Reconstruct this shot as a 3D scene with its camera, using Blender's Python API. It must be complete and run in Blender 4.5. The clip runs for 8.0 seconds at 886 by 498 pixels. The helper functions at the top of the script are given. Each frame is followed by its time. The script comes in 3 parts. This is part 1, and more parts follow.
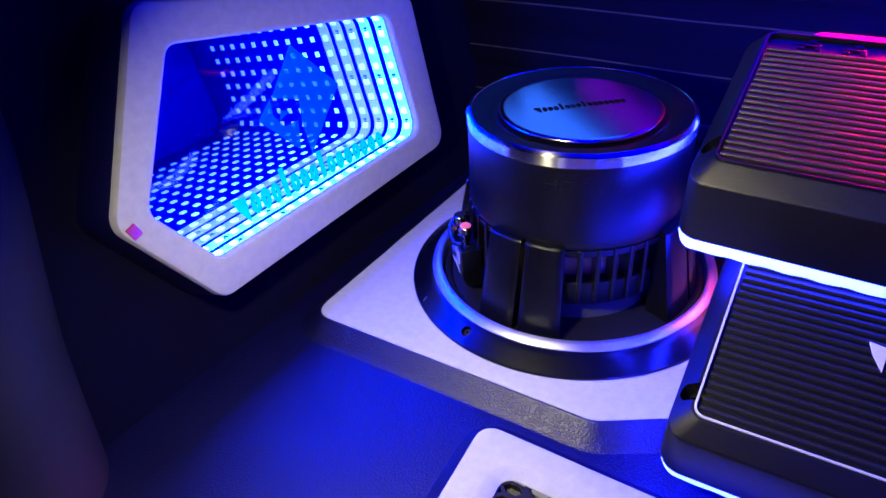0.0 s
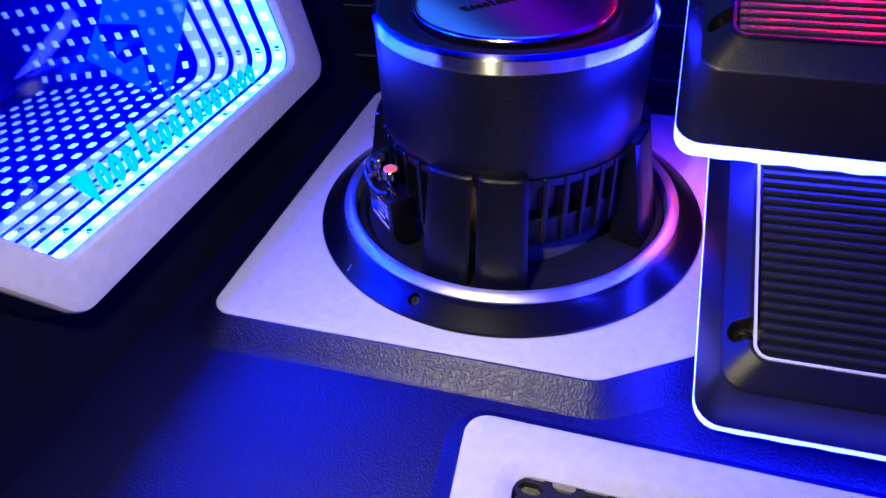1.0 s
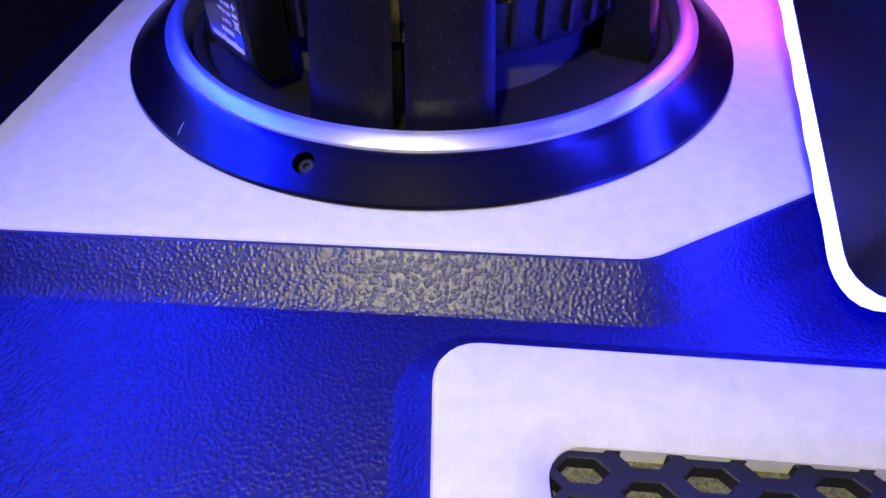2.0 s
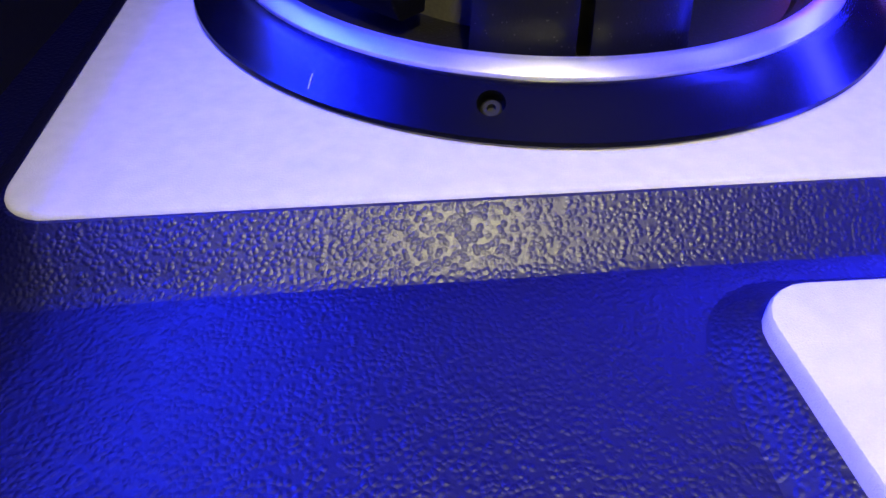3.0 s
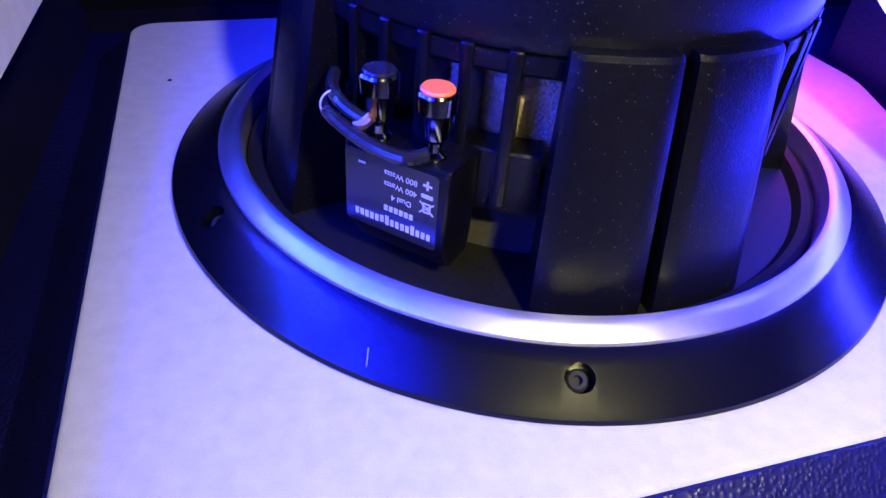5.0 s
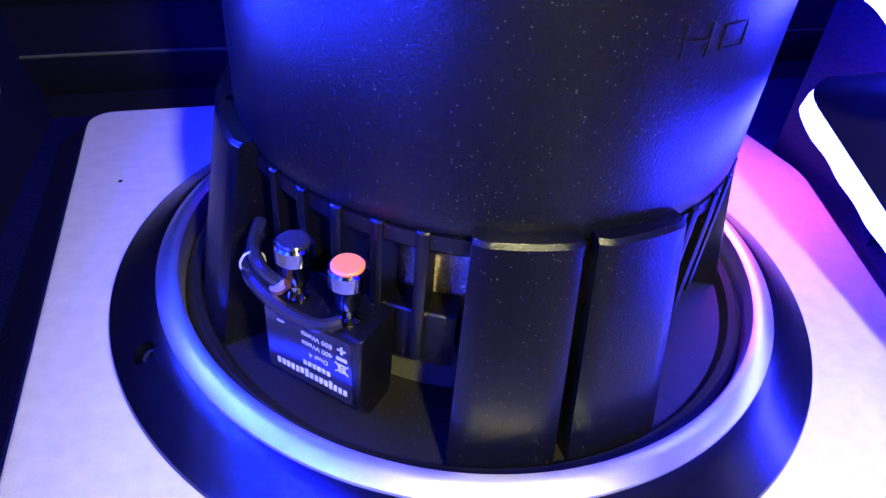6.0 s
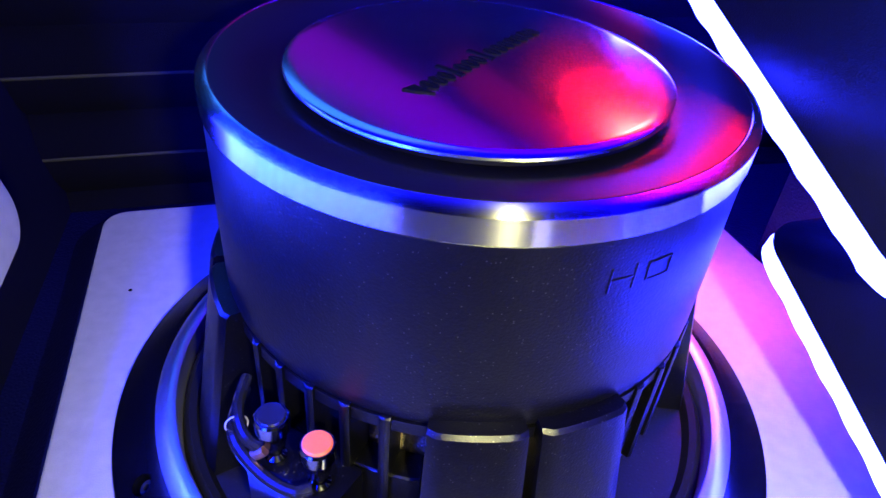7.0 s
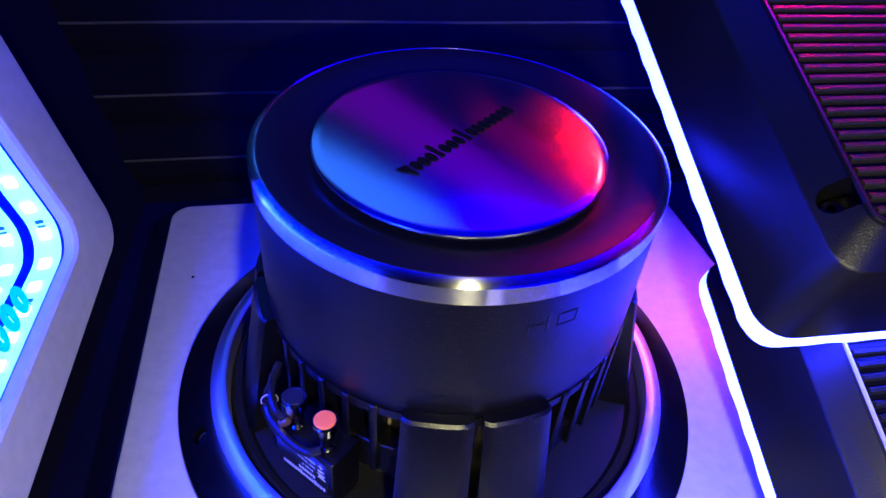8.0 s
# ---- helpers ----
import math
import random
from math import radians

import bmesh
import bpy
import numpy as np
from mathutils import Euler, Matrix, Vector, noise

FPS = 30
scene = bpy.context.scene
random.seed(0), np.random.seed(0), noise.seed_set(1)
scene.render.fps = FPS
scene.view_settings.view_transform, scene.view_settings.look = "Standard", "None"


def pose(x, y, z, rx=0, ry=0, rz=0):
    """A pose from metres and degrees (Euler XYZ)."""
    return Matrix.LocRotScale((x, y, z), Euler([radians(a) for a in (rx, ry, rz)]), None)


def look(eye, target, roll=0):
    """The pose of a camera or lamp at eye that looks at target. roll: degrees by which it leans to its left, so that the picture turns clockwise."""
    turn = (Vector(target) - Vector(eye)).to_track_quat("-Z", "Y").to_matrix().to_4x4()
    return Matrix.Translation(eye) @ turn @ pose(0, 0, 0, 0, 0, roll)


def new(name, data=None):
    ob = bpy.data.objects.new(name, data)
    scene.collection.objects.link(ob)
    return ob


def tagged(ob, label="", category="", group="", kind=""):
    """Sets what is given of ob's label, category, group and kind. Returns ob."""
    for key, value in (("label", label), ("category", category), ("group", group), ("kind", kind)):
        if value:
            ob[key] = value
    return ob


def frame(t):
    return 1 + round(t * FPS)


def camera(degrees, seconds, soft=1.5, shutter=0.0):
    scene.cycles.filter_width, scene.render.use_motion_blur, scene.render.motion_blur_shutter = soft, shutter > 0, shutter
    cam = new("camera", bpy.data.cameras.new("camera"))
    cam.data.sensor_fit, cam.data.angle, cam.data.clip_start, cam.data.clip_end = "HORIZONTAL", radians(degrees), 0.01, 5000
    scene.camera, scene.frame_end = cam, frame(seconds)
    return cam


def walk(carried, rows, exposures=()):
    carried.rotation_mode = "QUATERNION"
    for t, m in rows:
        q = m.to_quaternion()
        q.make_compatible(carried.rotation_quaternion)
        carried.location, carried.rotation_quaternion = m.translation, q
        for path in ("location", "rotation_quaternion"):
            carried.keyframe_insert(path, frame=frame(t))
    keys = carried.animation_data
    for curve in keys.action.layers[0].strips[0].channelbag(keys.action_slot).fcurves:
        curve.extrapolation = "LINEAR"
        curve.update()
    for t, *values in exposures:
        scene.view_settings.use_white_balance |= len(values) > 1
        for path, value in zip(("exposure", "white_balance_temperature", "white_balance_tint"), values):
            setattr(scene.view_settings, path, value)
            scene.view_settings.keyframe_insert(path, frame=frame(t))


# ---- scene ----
cam = camera(65.71, 8.0)
PATH = [
    (0, pose(0.2199, -0.4230, 0.3417, 55.91, 2.96, 38.26)),
    (0.5, pose(0.1737, -0.4332, 0.3472, 53.08, 2.63, 29.90)),
    (0.8, pose(0.1405, -0.4165, 0.3142, 51.99, 3.37, 25.97)),
    (1, pose(0.1185, -0.3825, 0.2860, 50.71, 2.17, 22.32)),
    (1.2, pose(0.1034, -0.3487, 0.2524, 50.17, 2.15, 17.89)),
    (1.5, pose(0.0935, -0.3197, 0.2088, 48.23, 0.99, 14.12)),
    (1.8, pose(0.0768, -0.2997, 0.1740, 44.82, 0.11, 11.84)),
    (2, pose(0.0617, -0.2922, 0.1429, 46.43, 0.16, 10.94)),
    (2.2, pose(0.0417, -0.2887, 0.1188, 46.83, 0.60, 9.41)),
    (3.3, pose(-0.0444, -0.2835, 0.1024, 47.72, -0.87, 0.18)),
    (3.5, pose(-0.0551, -0.2835, 0.1017, 47.77, -1.20, -0.20)),
    (3.8, pose(-0.0798, -0.2704, 0.1066, 46.41, -1.63, -2.02)),
    (4, pose(-0.0880, -0.2578, 0.1138, 46.89, -1.68, -4.34)),
    (4.2, pose(-0.0887, -0.2470, 0.1179, 48.90, -2.73, -6.57)),
    (5.3, pose(-0.0717, -0.2201, 0.1503, 51.25, -3.62, -9.79)),
    (5.5, pose(-0.0659, -0.2158, 0.1599, 51.03, -3.60, -10.04)),
    (6, pose(-0.0578, -0.2077, 0.1738, 51.98, -4.33, -9.68)),
    (6.5, pose(-0.0492, -0.1970, 0.1941, 52.10, -3.95, -9.16)),
    (6.8, pose(-0.0467, -0.1953, 0.2127, 53.09, -4.40, -8.13)),
    (7, pose(-0.0434, -0.1957, 0.2241, 52.69, -4.08, -7.66)),
    (7.5, pose(-0.0343, -0.2085, 0.2533, 49.51, -3.84, -5.22)),
    (8, pose(-0.0281, -0.2308, 0.2918, 48.43, -3.92, -2.72)),
]
EXPOSURE = [(0.0, -0.35, 5800, 30), (1.0, -0.35, 5900, 27), (1.5, -0.05, 6100, 20), (2.0, -0.10, 6300, 15), (3.5, -0.05, 6900, 9), (4.0, 0.05, 7200, 6), (5.5, 0.40, 6700, 8), (6.0, 0.75, 6700, 7), (6.5, 0.85, 6700, 6), (7.0, 0.35, 6400, 6), (7.5, -0.15, 6200, 12), (8.0, -0.40, 6100, 15)]
walk(cam, PATH, EXPOSURE)

# ---- world and lamps ----
world = bpy.data.worlds.new("night")
scene.world = world
world.use_nodes = True
world.node_tree.nodes["Background"].inputs[0].default_value = (0.05, 0.04, 0.25, 1)
world.node_tree.nodes["Background"].inputs[1].default_value = 0.02


def lamp(name, eye, target, size, size_y, power, colour):
    data = bpy.data.lights.new(name, "AREA")
    data.shape, data.size, data.size_y = "RECTANGLE", size, size_y
    data.energy, data.color = power, colour
    ob = new(name, data)
    ob.matrix_world = look(eye, target)
    return ob


def strip(name, centre, along, target, length, width, power, colour):
    """A lamp whose long side runs along a direction and which faces the target."""
    data = bpy.data.lights.new(name, "AREA")
    data.shape, data.size, data.size_y = "RECTANGLE", length, width
    data.energy, data.color = power, colour
    back = (Vector(centre) - Vector(target)).normalized()
    side = Vector(along)
    side = (side - back * side.dot(back)).normalized()
    ob = new(name, data)
    ob.matrix_world = Matrix.Translation(centre) @ Matrix((side, back.cross(side), back)).transposed().to_4x4()
    return ob


# fixed stand-in for a torch that travels with the camera
lamp("fixed_torch", (0.015, -0.330, 0.272), (0.04, -0.14, 0.0), 0.022, 0.018, 1.34, (1.0, 0.92, 0.44)).data.spread = radians(140)
# unseen blue fill added overhead, aimed down at the board and amplifiers
lamp("overhead_blue_fill", (0.16, 0.0, 0.57), (0.14, -0.06, 0.0), 0.9, 0.40, 1.2, (0.003, 0.0, 1.0))
# unseen blue fill added in front to tint the amplifiers' front faces
lamp("front_blue_fill", (0.42, -0.60, 0.42), (0.22, -0.15, 0.06), 0.5, 0.08, 0.7, (0.003, 0.0, 1.0)).data.spread = radians(85)
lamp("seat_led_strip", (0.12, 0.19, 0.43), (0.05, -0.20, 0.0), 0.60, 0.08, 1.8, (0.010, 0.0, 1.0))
# unseen lamp added behind the upper amplifier to redden its fins
lamp("unseen_red_lamp", (0.325, 0.195, 0.316), (0.29, 0.03, 0.19), 0.30, 0.03, 4.2, (1.0, 0.004, 0.004)).data.spread = radians(45)
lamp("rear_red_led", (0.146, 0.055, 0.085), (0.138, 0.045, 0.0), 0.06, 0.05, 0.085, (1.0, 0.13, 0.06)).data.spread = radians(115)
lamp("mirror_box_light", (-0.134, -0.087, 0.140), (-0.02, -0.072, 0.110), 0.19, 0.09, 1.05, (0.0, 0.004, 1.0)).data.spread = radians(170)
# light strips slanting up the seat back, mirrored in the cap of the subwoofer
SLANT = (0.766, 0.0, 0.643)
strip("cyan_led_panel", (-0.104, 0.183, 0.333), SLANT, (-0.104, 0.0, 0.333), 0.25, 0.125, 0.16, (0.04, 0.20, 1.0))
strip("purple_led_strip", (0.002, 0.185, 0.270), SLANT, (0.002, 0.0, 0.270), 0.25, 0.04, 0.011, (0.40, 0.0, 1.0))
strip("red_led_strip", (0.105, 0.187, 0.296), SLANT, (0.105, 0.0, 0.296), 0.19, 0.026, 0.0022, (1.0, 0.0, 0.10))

# ---- materials ----


def nodes_of(name):
    m = bpy.data.materials.new(name)
    m.use_nodes = True
    nt = m.node_tree
    return m, nt, nt.nodes["Principled BSDF"]


def surface(name, a, b, rough, metal=0.0, grain=900.0, patch=18.0, bump=0.15, depth=0.0004, spec=0.5, sheen=0.0, dust=0.0, cells=0.0, aniso=0.0, tangent=None):
    """Two tones mixed by coarse patches and fine grain, with relief."""
    m, nt, p = nodes_of(name)
    n, l = nt.nodes, nt.links
    co = n.new("ShaderNodeTexCoord")
    big, fine = n.new("ShaderNodeTexNoise"), n.new("ShaderNodeTexNoise")
    big.inputs["Scale"].default_value, fine.inputs["Scale"].default_value = patch, grain
    fine.inputs["Detail"].default_value = 4
    for t in (big, fine):
        l.new(co.outputs["Object"], t.inputs["Vector"])
    add = n.new("ShaderNodeMath")
    add.operation = "MULTIPLY_ADD"
    l.new(fine.outputs[0], add.inputs[0])
    add.inputs[1].default_value = 0.6
    l.new(big.outputs[0], add.inputs[2])
    ramp = n.new("ShaderNodeMapRange")
    ramp.inputs[1].default_value, ramp.inputs[2].default_value = 0.45, 1.15
    l.new(add.outputs[0], ramp.inputs[0])
    mix = n.new("ShaderNodeMix")
    mix.data_type = "RGBA"
    mix.inputs[6].default_value, mix.inputs[7].default_value = (*a, 1), (*b, 1)
    l.new(ramp.outputs[0], mix.inputs[0])
    colour = mix.outputs[2]
    height = fine.outputs[0]
    if cells:
        vo = n.new("ShaderNodeTexVoronoi")
        vo.feature = "SMOOTH_F1"
        vo.inputs["Smoothness"].default_value = 0.3
        vo.inputs["Scale"].default_value = cells
        warp = n.new("ShaderNodeTexNoise")
        warp.inputs["Scale"].default_value = cells * 0.35
        l.new(co.outputs["Object"], warp.inputs["Vector"])
        vm = n.new("ShaderNodeVectorMath")
        vm.operation = "MULTIPLY_ADD"
        l.new(warp.outputs[1], vm.inputs[0])
        vm.inputs[1].default_value = (0.9 / cells,) * 3
        l.new(co.outputs["Object"], vm.inputs[2])
        l.new(vm.outputs[0], vo.inputs["Vector"])
        dome = n.new("ShaderNodeMapRange")
        dome.interpolation_type = "SMOOTHSTEP"
        dome.inputs[1].default_value, dome.inputs[2].default_value = 0.75, 0.05
        l.new(vo.outputs["Distance"], dome.inputs[0])
        inv = n.new("ShaderNodeMath")
        inv.operation = "MULTIPLY_ADD"
        l.new(fine.outputs[0], inv.inputs[0])
        inv.inputs[1].default_value = 0.10
        l.new(dome.outputs[0], inv.inputs[2])
        height = inv.outputs[0]
    # pale flecks: dust, and on the textured paint its sparkle painted in
    if dust:
        sp = n.new("ShaderNodeTexVoronoi")
        sp.inputs["Scale"].default_value = 950
        l.new(co.outputs["Object"], sp.inputs["Vector"])
        lo = n.new("ShaderNodeMath")
        lo.operation = "LESS_THAN"
        lo.inputs[1].default_value = 0.22
        l.new(sp.outputs[0], lo.inputs[0])
        gate = n.new("ShaderNodeMath")
        gate.operation = "GREATER_THAN"
        gate.inputs[1].default_value = 0.9 - dust
        sep = n.new("ShaderNodeSeparateColor")
        l.new(sp.outputs["Color"], sep.inputs[0])
        l.new(sep.outputs[0], gate.inputs[0])
        both = n.new("ShaderNodeMath")
        both.operation = "MULTIPLY"
        l.new(lo.outputs[0], both.inputs[0])
        l.new(gate.outputs[0], both.inputs[1])
        dm = n.new("ShaderNodeMix")
        dm.data_type = "RGBA"
        dm.inputs[7].default_value = (0.045, 0.045, 0.036, 1)
        l.new(both.outputs[0], dm.inputs[0])
        l.new(colour, dm.inputs[6])
        colour = dm.outputs[2]
    l.new(colour, p.inputs["Base Color"])
    rr = n.new("ShaderNodeMapRange")
    rr.inputs[3].default_value, rr.inputs[4].default_value = rough * 0.85, min(1.0, rough * 1.2)
    l.new(add.outputs[0], rr.inputs[0])
    l.new(rr.outputs[0], p.inputs["Roughness"])
    p.inputs["Metallic"].default_value = metal
    p.inputs["Specular IOR Level"].default_value = spec
    p.inputs["Sheen Weight"].default_value = sheen
    p.inputs["Anisotropic"].default_value = aniso
    if tangent:
        way = n.new("ShaderNodeCombineXYZ")
        for k in range(3):
            way.inputs[k].default_value = tangent[k]
        l.new(way.outputs[0], p.inputs["Tangent"])
    else:
        p.inputs["Anisotropic Rotation"].default_value = 0.25
    bp = n.new("ShaderNodeBump")
    bp.inputs["Strength"].default_value, bp.inputs["Distance"].default_value = bump, depth
    l.new(height, bp.inputs["Height"])
    l.new(bp.outputs[0], p.inputs["Normal"])
    return m


def glow(name, colour, strength):
    m, nt, p = nodes_of(name)
    p.inputs["Base Color"].default_value = (0.7, 0.75, 0.8, 1)
    p.inputs["Emission Color"].default_value = (*colour, 1)
    p.inputs["Emission Strength"].default_value = strength
    return m


def see_through(name, colour, gloss, amount):
    """Clear pane: mostly transparent, the rest coloured or mirror-like."""
    m, nt, p = nodes_of(name)
    t, mix = nt.nodes.new("ShaderNodeBsdfTransparent"), nt.nodes.new("ShaderNodeMixShader")
    p.inputs["Base Color"].default_value = (*colour, 1)
    p.inputs["Roughness"].default_value = gloss[0]
    p.inputs["Metallic"].default_value = gloss[1]
    mix.inputs[0].default_value = amount
    nt.links.new(t.outputs[0], mix.inputs[1])
    nt.links.new(p.outputs[0], mix.inputs[2])
    nt.links.new(mix.outputs[0], nt.nodes["Material Output"].inputs[0])
    return m


# black leather; the blue LED light on it is mixed into its colour
M_LEATHER = surface("black_leather_lit_blue", (0.0008, 0.0008, 0.026), (0.0018, 0.0018, 0.040), 0.39, cells=700, bump=0.40, depth=0.0005, grain=2600, patch=9, spec=0.42)
M_SUEDE = surface("pale_suede", (0.36, 0.36, 0.36), (0.45, 0.45, 0.45), 0.95, grain=2000, patch=160, bump=0.6, depth=0.0003, spec=0.1, sheen=0.2)
# base kept bluish to carry the blue light falling on the black cloth
M_CARPET = surface("black_cloth_lit_blue", (0.0007, 0.0007, 0.008), (0.0020, 0.0020, 0.016), 0.9, grain=1800, patch=25, bump=0.5, depth=0.0006, spec=0.12)
M_TRIM = surface("grey_trim_plastic", (0.012, 0.012, 0.016), (0.022, 0.022, 0.028), 0.55, grain=1800, bump=0.3, spec=0.35)
M_BLACK = surface("satin_black_paint", (0.001, 0.001, 0.002), (0.002, 0.002, 0.003), 0.22, grain=1400, bump=0.03, depth=0.0003, spec=0.40)
# blue reflection on the top ring is put into this paint colour
M_SATIN = surface("black_paint_lit_blue", (0.001, 0.001, 0.006), (0.002, 0.002, 0.011), 0.42, grain=1500, bump=0.1, depth=0.0003, spec=0.22)
M_CRINKLE = surface("textured_black_paint", (0.001, 0.001, 0.002), (0.002, 0.002, 0.003), 0.31, grain=1200, bump=0.30, depth=0.0004, dust=0.05, spec=0.30)
M_PLASTIC = surface("moulded_black_plastic", (0.001, 0.001, 0.002), (0.002, 0.002, 0.003), 0.29, grain=1400, bump=0.28, depth=0.0004, dust=0.02, spec=0.26)
M_GLOSS = surface("gloss_black_plastic", (0.008, 0.008, 0.009), (0.014, 0.014, 0.014), 0.15, grain=900, bump=0.03)
M_WELL = surface("dusty_rubber", (0.002, 0.0019, 0.0016), (0.008, 0.0075, 0.006), 0.5, grain=900, bump=0.25, dust=0.02, spec=0.25)
M_DUST = surface("dusty_grey_casting", (0.020, 0.019, 0.016), (0.060, 0.055, 0.045), 0.6, grain=900, bump=0.25, dust=0.02, spec=0.3)
M_CHROME = surface("turned_aluminium", (0.80, 0.80, 0.82), (0.92, 0.92, 0.92), 0.19, metal=1.0, grain=1500, bump=0.004, aniso=1.0)
M_NICKEL = surface("black_nickel", (0.12, 0.12, 0.13), (0.22, 0.22, 0.23), 0.10, metal=1.0, grain=600, bump=0.02)
M_COPPER = surface("copper_strand", (0.85, 0.40, 0.18), (0.95, 0.55, 0.3), 0.3, metal=1.0, grain=3000, bump=0.4)
M_COIL = surface("woven_brass_lead", (0.35, 0.26, 0.13), (0.75, 0.60, 0.36), 0.5, metal=0.2, cells=900, bump=0.8, grain=2000)
M_RED = surface("orange_red_plastic", (0.88, 0.13, 0.012), (0.95, 0.18, 0.025), 0.5, grain=1500, bump=0.1)
M_WHITE = surface("white_print", (0.28, 0.28, 0.30), (0.42, 0.42, 0.43), 0.5, grain=1500, bump=0.05)
M_MARK = surface("white_raised_mark", (0.75, 0.75, 0.77), (0.85, 0.85, 0.85), 0.5, grain=1500, bump=0.05)
M_RING = surface("satin_aluminium_ring", (0.80, 0.80, 0.81), (0.92, 0.92, 0.92), 0.36, metal=1.0, grain=1500, patch=60, bump=0.015, aniso=0.5)
M_LINE = surface("silver_inlay", (0.68, 0.70, 0.72), (0.8, 0.82, 0.84), 0.35, metal=0.3, grain=900, bump=0.05)
M_DARKLINE = surface("dark_inlay", (0.05, 0.05, 0.05), (0.09, 0.09, 0.09), 0.28, metal=0.9, grain=900, bump=0.05)
M_BADGE = surface("red_badge", (0.5, 0.04, 0.12), (0.7, 0.1, 0.25), 0.25, metal=0.5, grain=500, bump=0.1)
M_CLOTH = surface("grey_speaker_cloth", (0.015, 0.015, 0.013), (0.14, 0.14, 0.12), 0.8, cells=1400, bump=0.8, grain=1500, patch=700)
M_MESH = surface("coated_steel_mesh", (0.005, 0.005, 0.006), (0.010, 0.010, 0.011), 0.55, grain=1500, bump=0.2, spec=0.25)
M_FIN = surface("cast_black_fins", (0.003, 0.003, 0.003), (0.030, 0.030, 0.028), 0.32, grain=1500, patch=900, bump=0.5, depth=0.0004, spec=0.5)
M_AMP = surface("powder_coated_black", (0.002, 0.002, 0.004), (0.005, 0.005, 0.007), 0.34, grain=1700, bump=0.5, depth=0.0003, spec=0.42)
M_INK = surface("black_ink", (0.002, 0.002, 0.002), (0.004, 0.004, 0.004), 0.6, grain=900, bump=0.02, spec=0.1)
M_STRIP = surface("teal_solder_pad", (0.02, 0.10, 0.12), (0.04, 0.16, 0.18), 0.5, grain=700, bump=0.05)
# blue between the LEDs is mirror haze painted into the colour
M_BOX = surface("blue_haze_box", (0.006, 0.006, 0.10), (0.010, 0.010, 0.14), 0.85, spec=0.05, grain=400, bump=0.02)
M_LED = glow("amp_edge_light", (0.014, 0.017, 1.0), 105.0)
M_GLASS = see_through("tinted_pane", (0.8, 0.85, 1.0), (0.03, 1.0), 0.05)
M_ETCH = see_through("etched_glass", (0.02, 0.05, 0.12), (0.5, 0.0), 0.72)
nt = M_ETCH.node_tree
trans, both = nt.nodes.new("ShaderNodeBsdfTranslucent"), nt.nodes.new("ShaderNodeAddShader")
trans.inputs[0].default_value = (0.02, 0.16, 0.40, 1)
outer = nt.nodes["Mix Shader"]
outer.inputs[0].default_value = 0.55
nt.links.new(nt.nodes["Principled BSDF"].outputs[0], both.inputs[0])
nt.links.new(trans.outputs[0], both.inputs[1])
nt.links.new(both.outputs[0], outer.inputs[2])
M_ETCH_TEXT = M_ETCH.copy()
M_ETCH_TEXT.name = "etched_strokes"
M_ETCH_TEXT.node_tree.nodes["Mix Shader"].inputs[0].default_value = 0.9
M_ETCH_TEXT.node_tree.nodes["Translucent BSDF"].inputs[0].default_value = (0.25, 0.95, 1.0, 1)
M_CAP = surface("brushed_aluminium", (0.66, 0.66, 0.70), (0.78, 0.78, 0.80), 0.15, metal=1.0, grain=1200, bump=0.006, aniso=0.85, tangent=(-0.738, 0.674, 0.0))

# ---- shape helpers ----


def put(name, bm, material, parent=None, label="", smooth=True, kind=""):
    bmesh.ops.recalc_face_normals(bm, faces=bm.faces)
    me = bpy.data.meshes.new(name)
    bm.to_mesh(me)
    bm.free()
    me.materials.append(material)
    if smooth:
        for f in me.polygons:
            f.use_smooth = True
        me.set_sharp_from_angle(angle=radians(32))
    ob = new(name, me)
    ob.parent = parent
    if label or kind:
        tagged(ob, label=label, kind=kind)
    return ob


def part(name, bm, material, parent, label="", smooth=True):
    return put(name, bm, material, parent, label, smooth)


def again(ob, m, parent=None):
    """Another object on the same mesh."""
    o = ob.copy()
    scene.collection.objects.link(o)
    o.parent = parent or ob.parent
    o.matrix_basis = m
    return o


def empty(name, m, label, category, group=""):
    e = new(name)
    e.empty_display_size = 0.02
    e.matrix_world = m
    return tagged(e, label, category, group)


def rounded(corners, radii, seg=6):
    """A closed outline with rounded corners."""
    out = []
    k = len(corners)
    for i in range(k):
        p, a, b = Vector(corners[i]), Vector(corners[i - 1]), Vector(corners[(i + 1) % k])
        r = radii if isinstance(radii, (int, float)) else radii[i]
        u, w = (a - p).normalized(), (b - p).normalized()
        half = math.acos(max(-1, min(1, u.dot(w)))) / 2
        d = r / math.tan(half)
        c = p + (u + w).normalized() * (r / math.sin(half))
        s, e = p + u * d - c, p + w * d - c
        ang = math.atan2(s.x * e.y - s.y * e.x, s.dot(e))
        for j in range(seg + 1):
            t = ang * j / seg
            out.append(c + Vector((s.x * math.cos(t) - s.y * math.sin(t), s.x * math.sin(t) + s.y * math.cos(t))))
    return out


def offset(line, d):
    """The outline moved outwards by d (an anticlockwise line)."""
    k, out = len(line), []
    for i in range(k):
        a, p, b = line[i - 1], line[i], line[(i + 1) % k]
        n1, n2 = Vector((p.y - a.y, a.x - p.x)), Vector((b.y - p.y, p.x - b.x))
        n1 = n1.normalized() if n1.length > 1e-9 else n2.normalized()
        n2 = n2.normalized() if n2.length > 1e-9 else n1
        m = (n1 + n2)
        m = m / max(0.3, m.length_squared / 2)
        out.append(p + m * d)
    return out


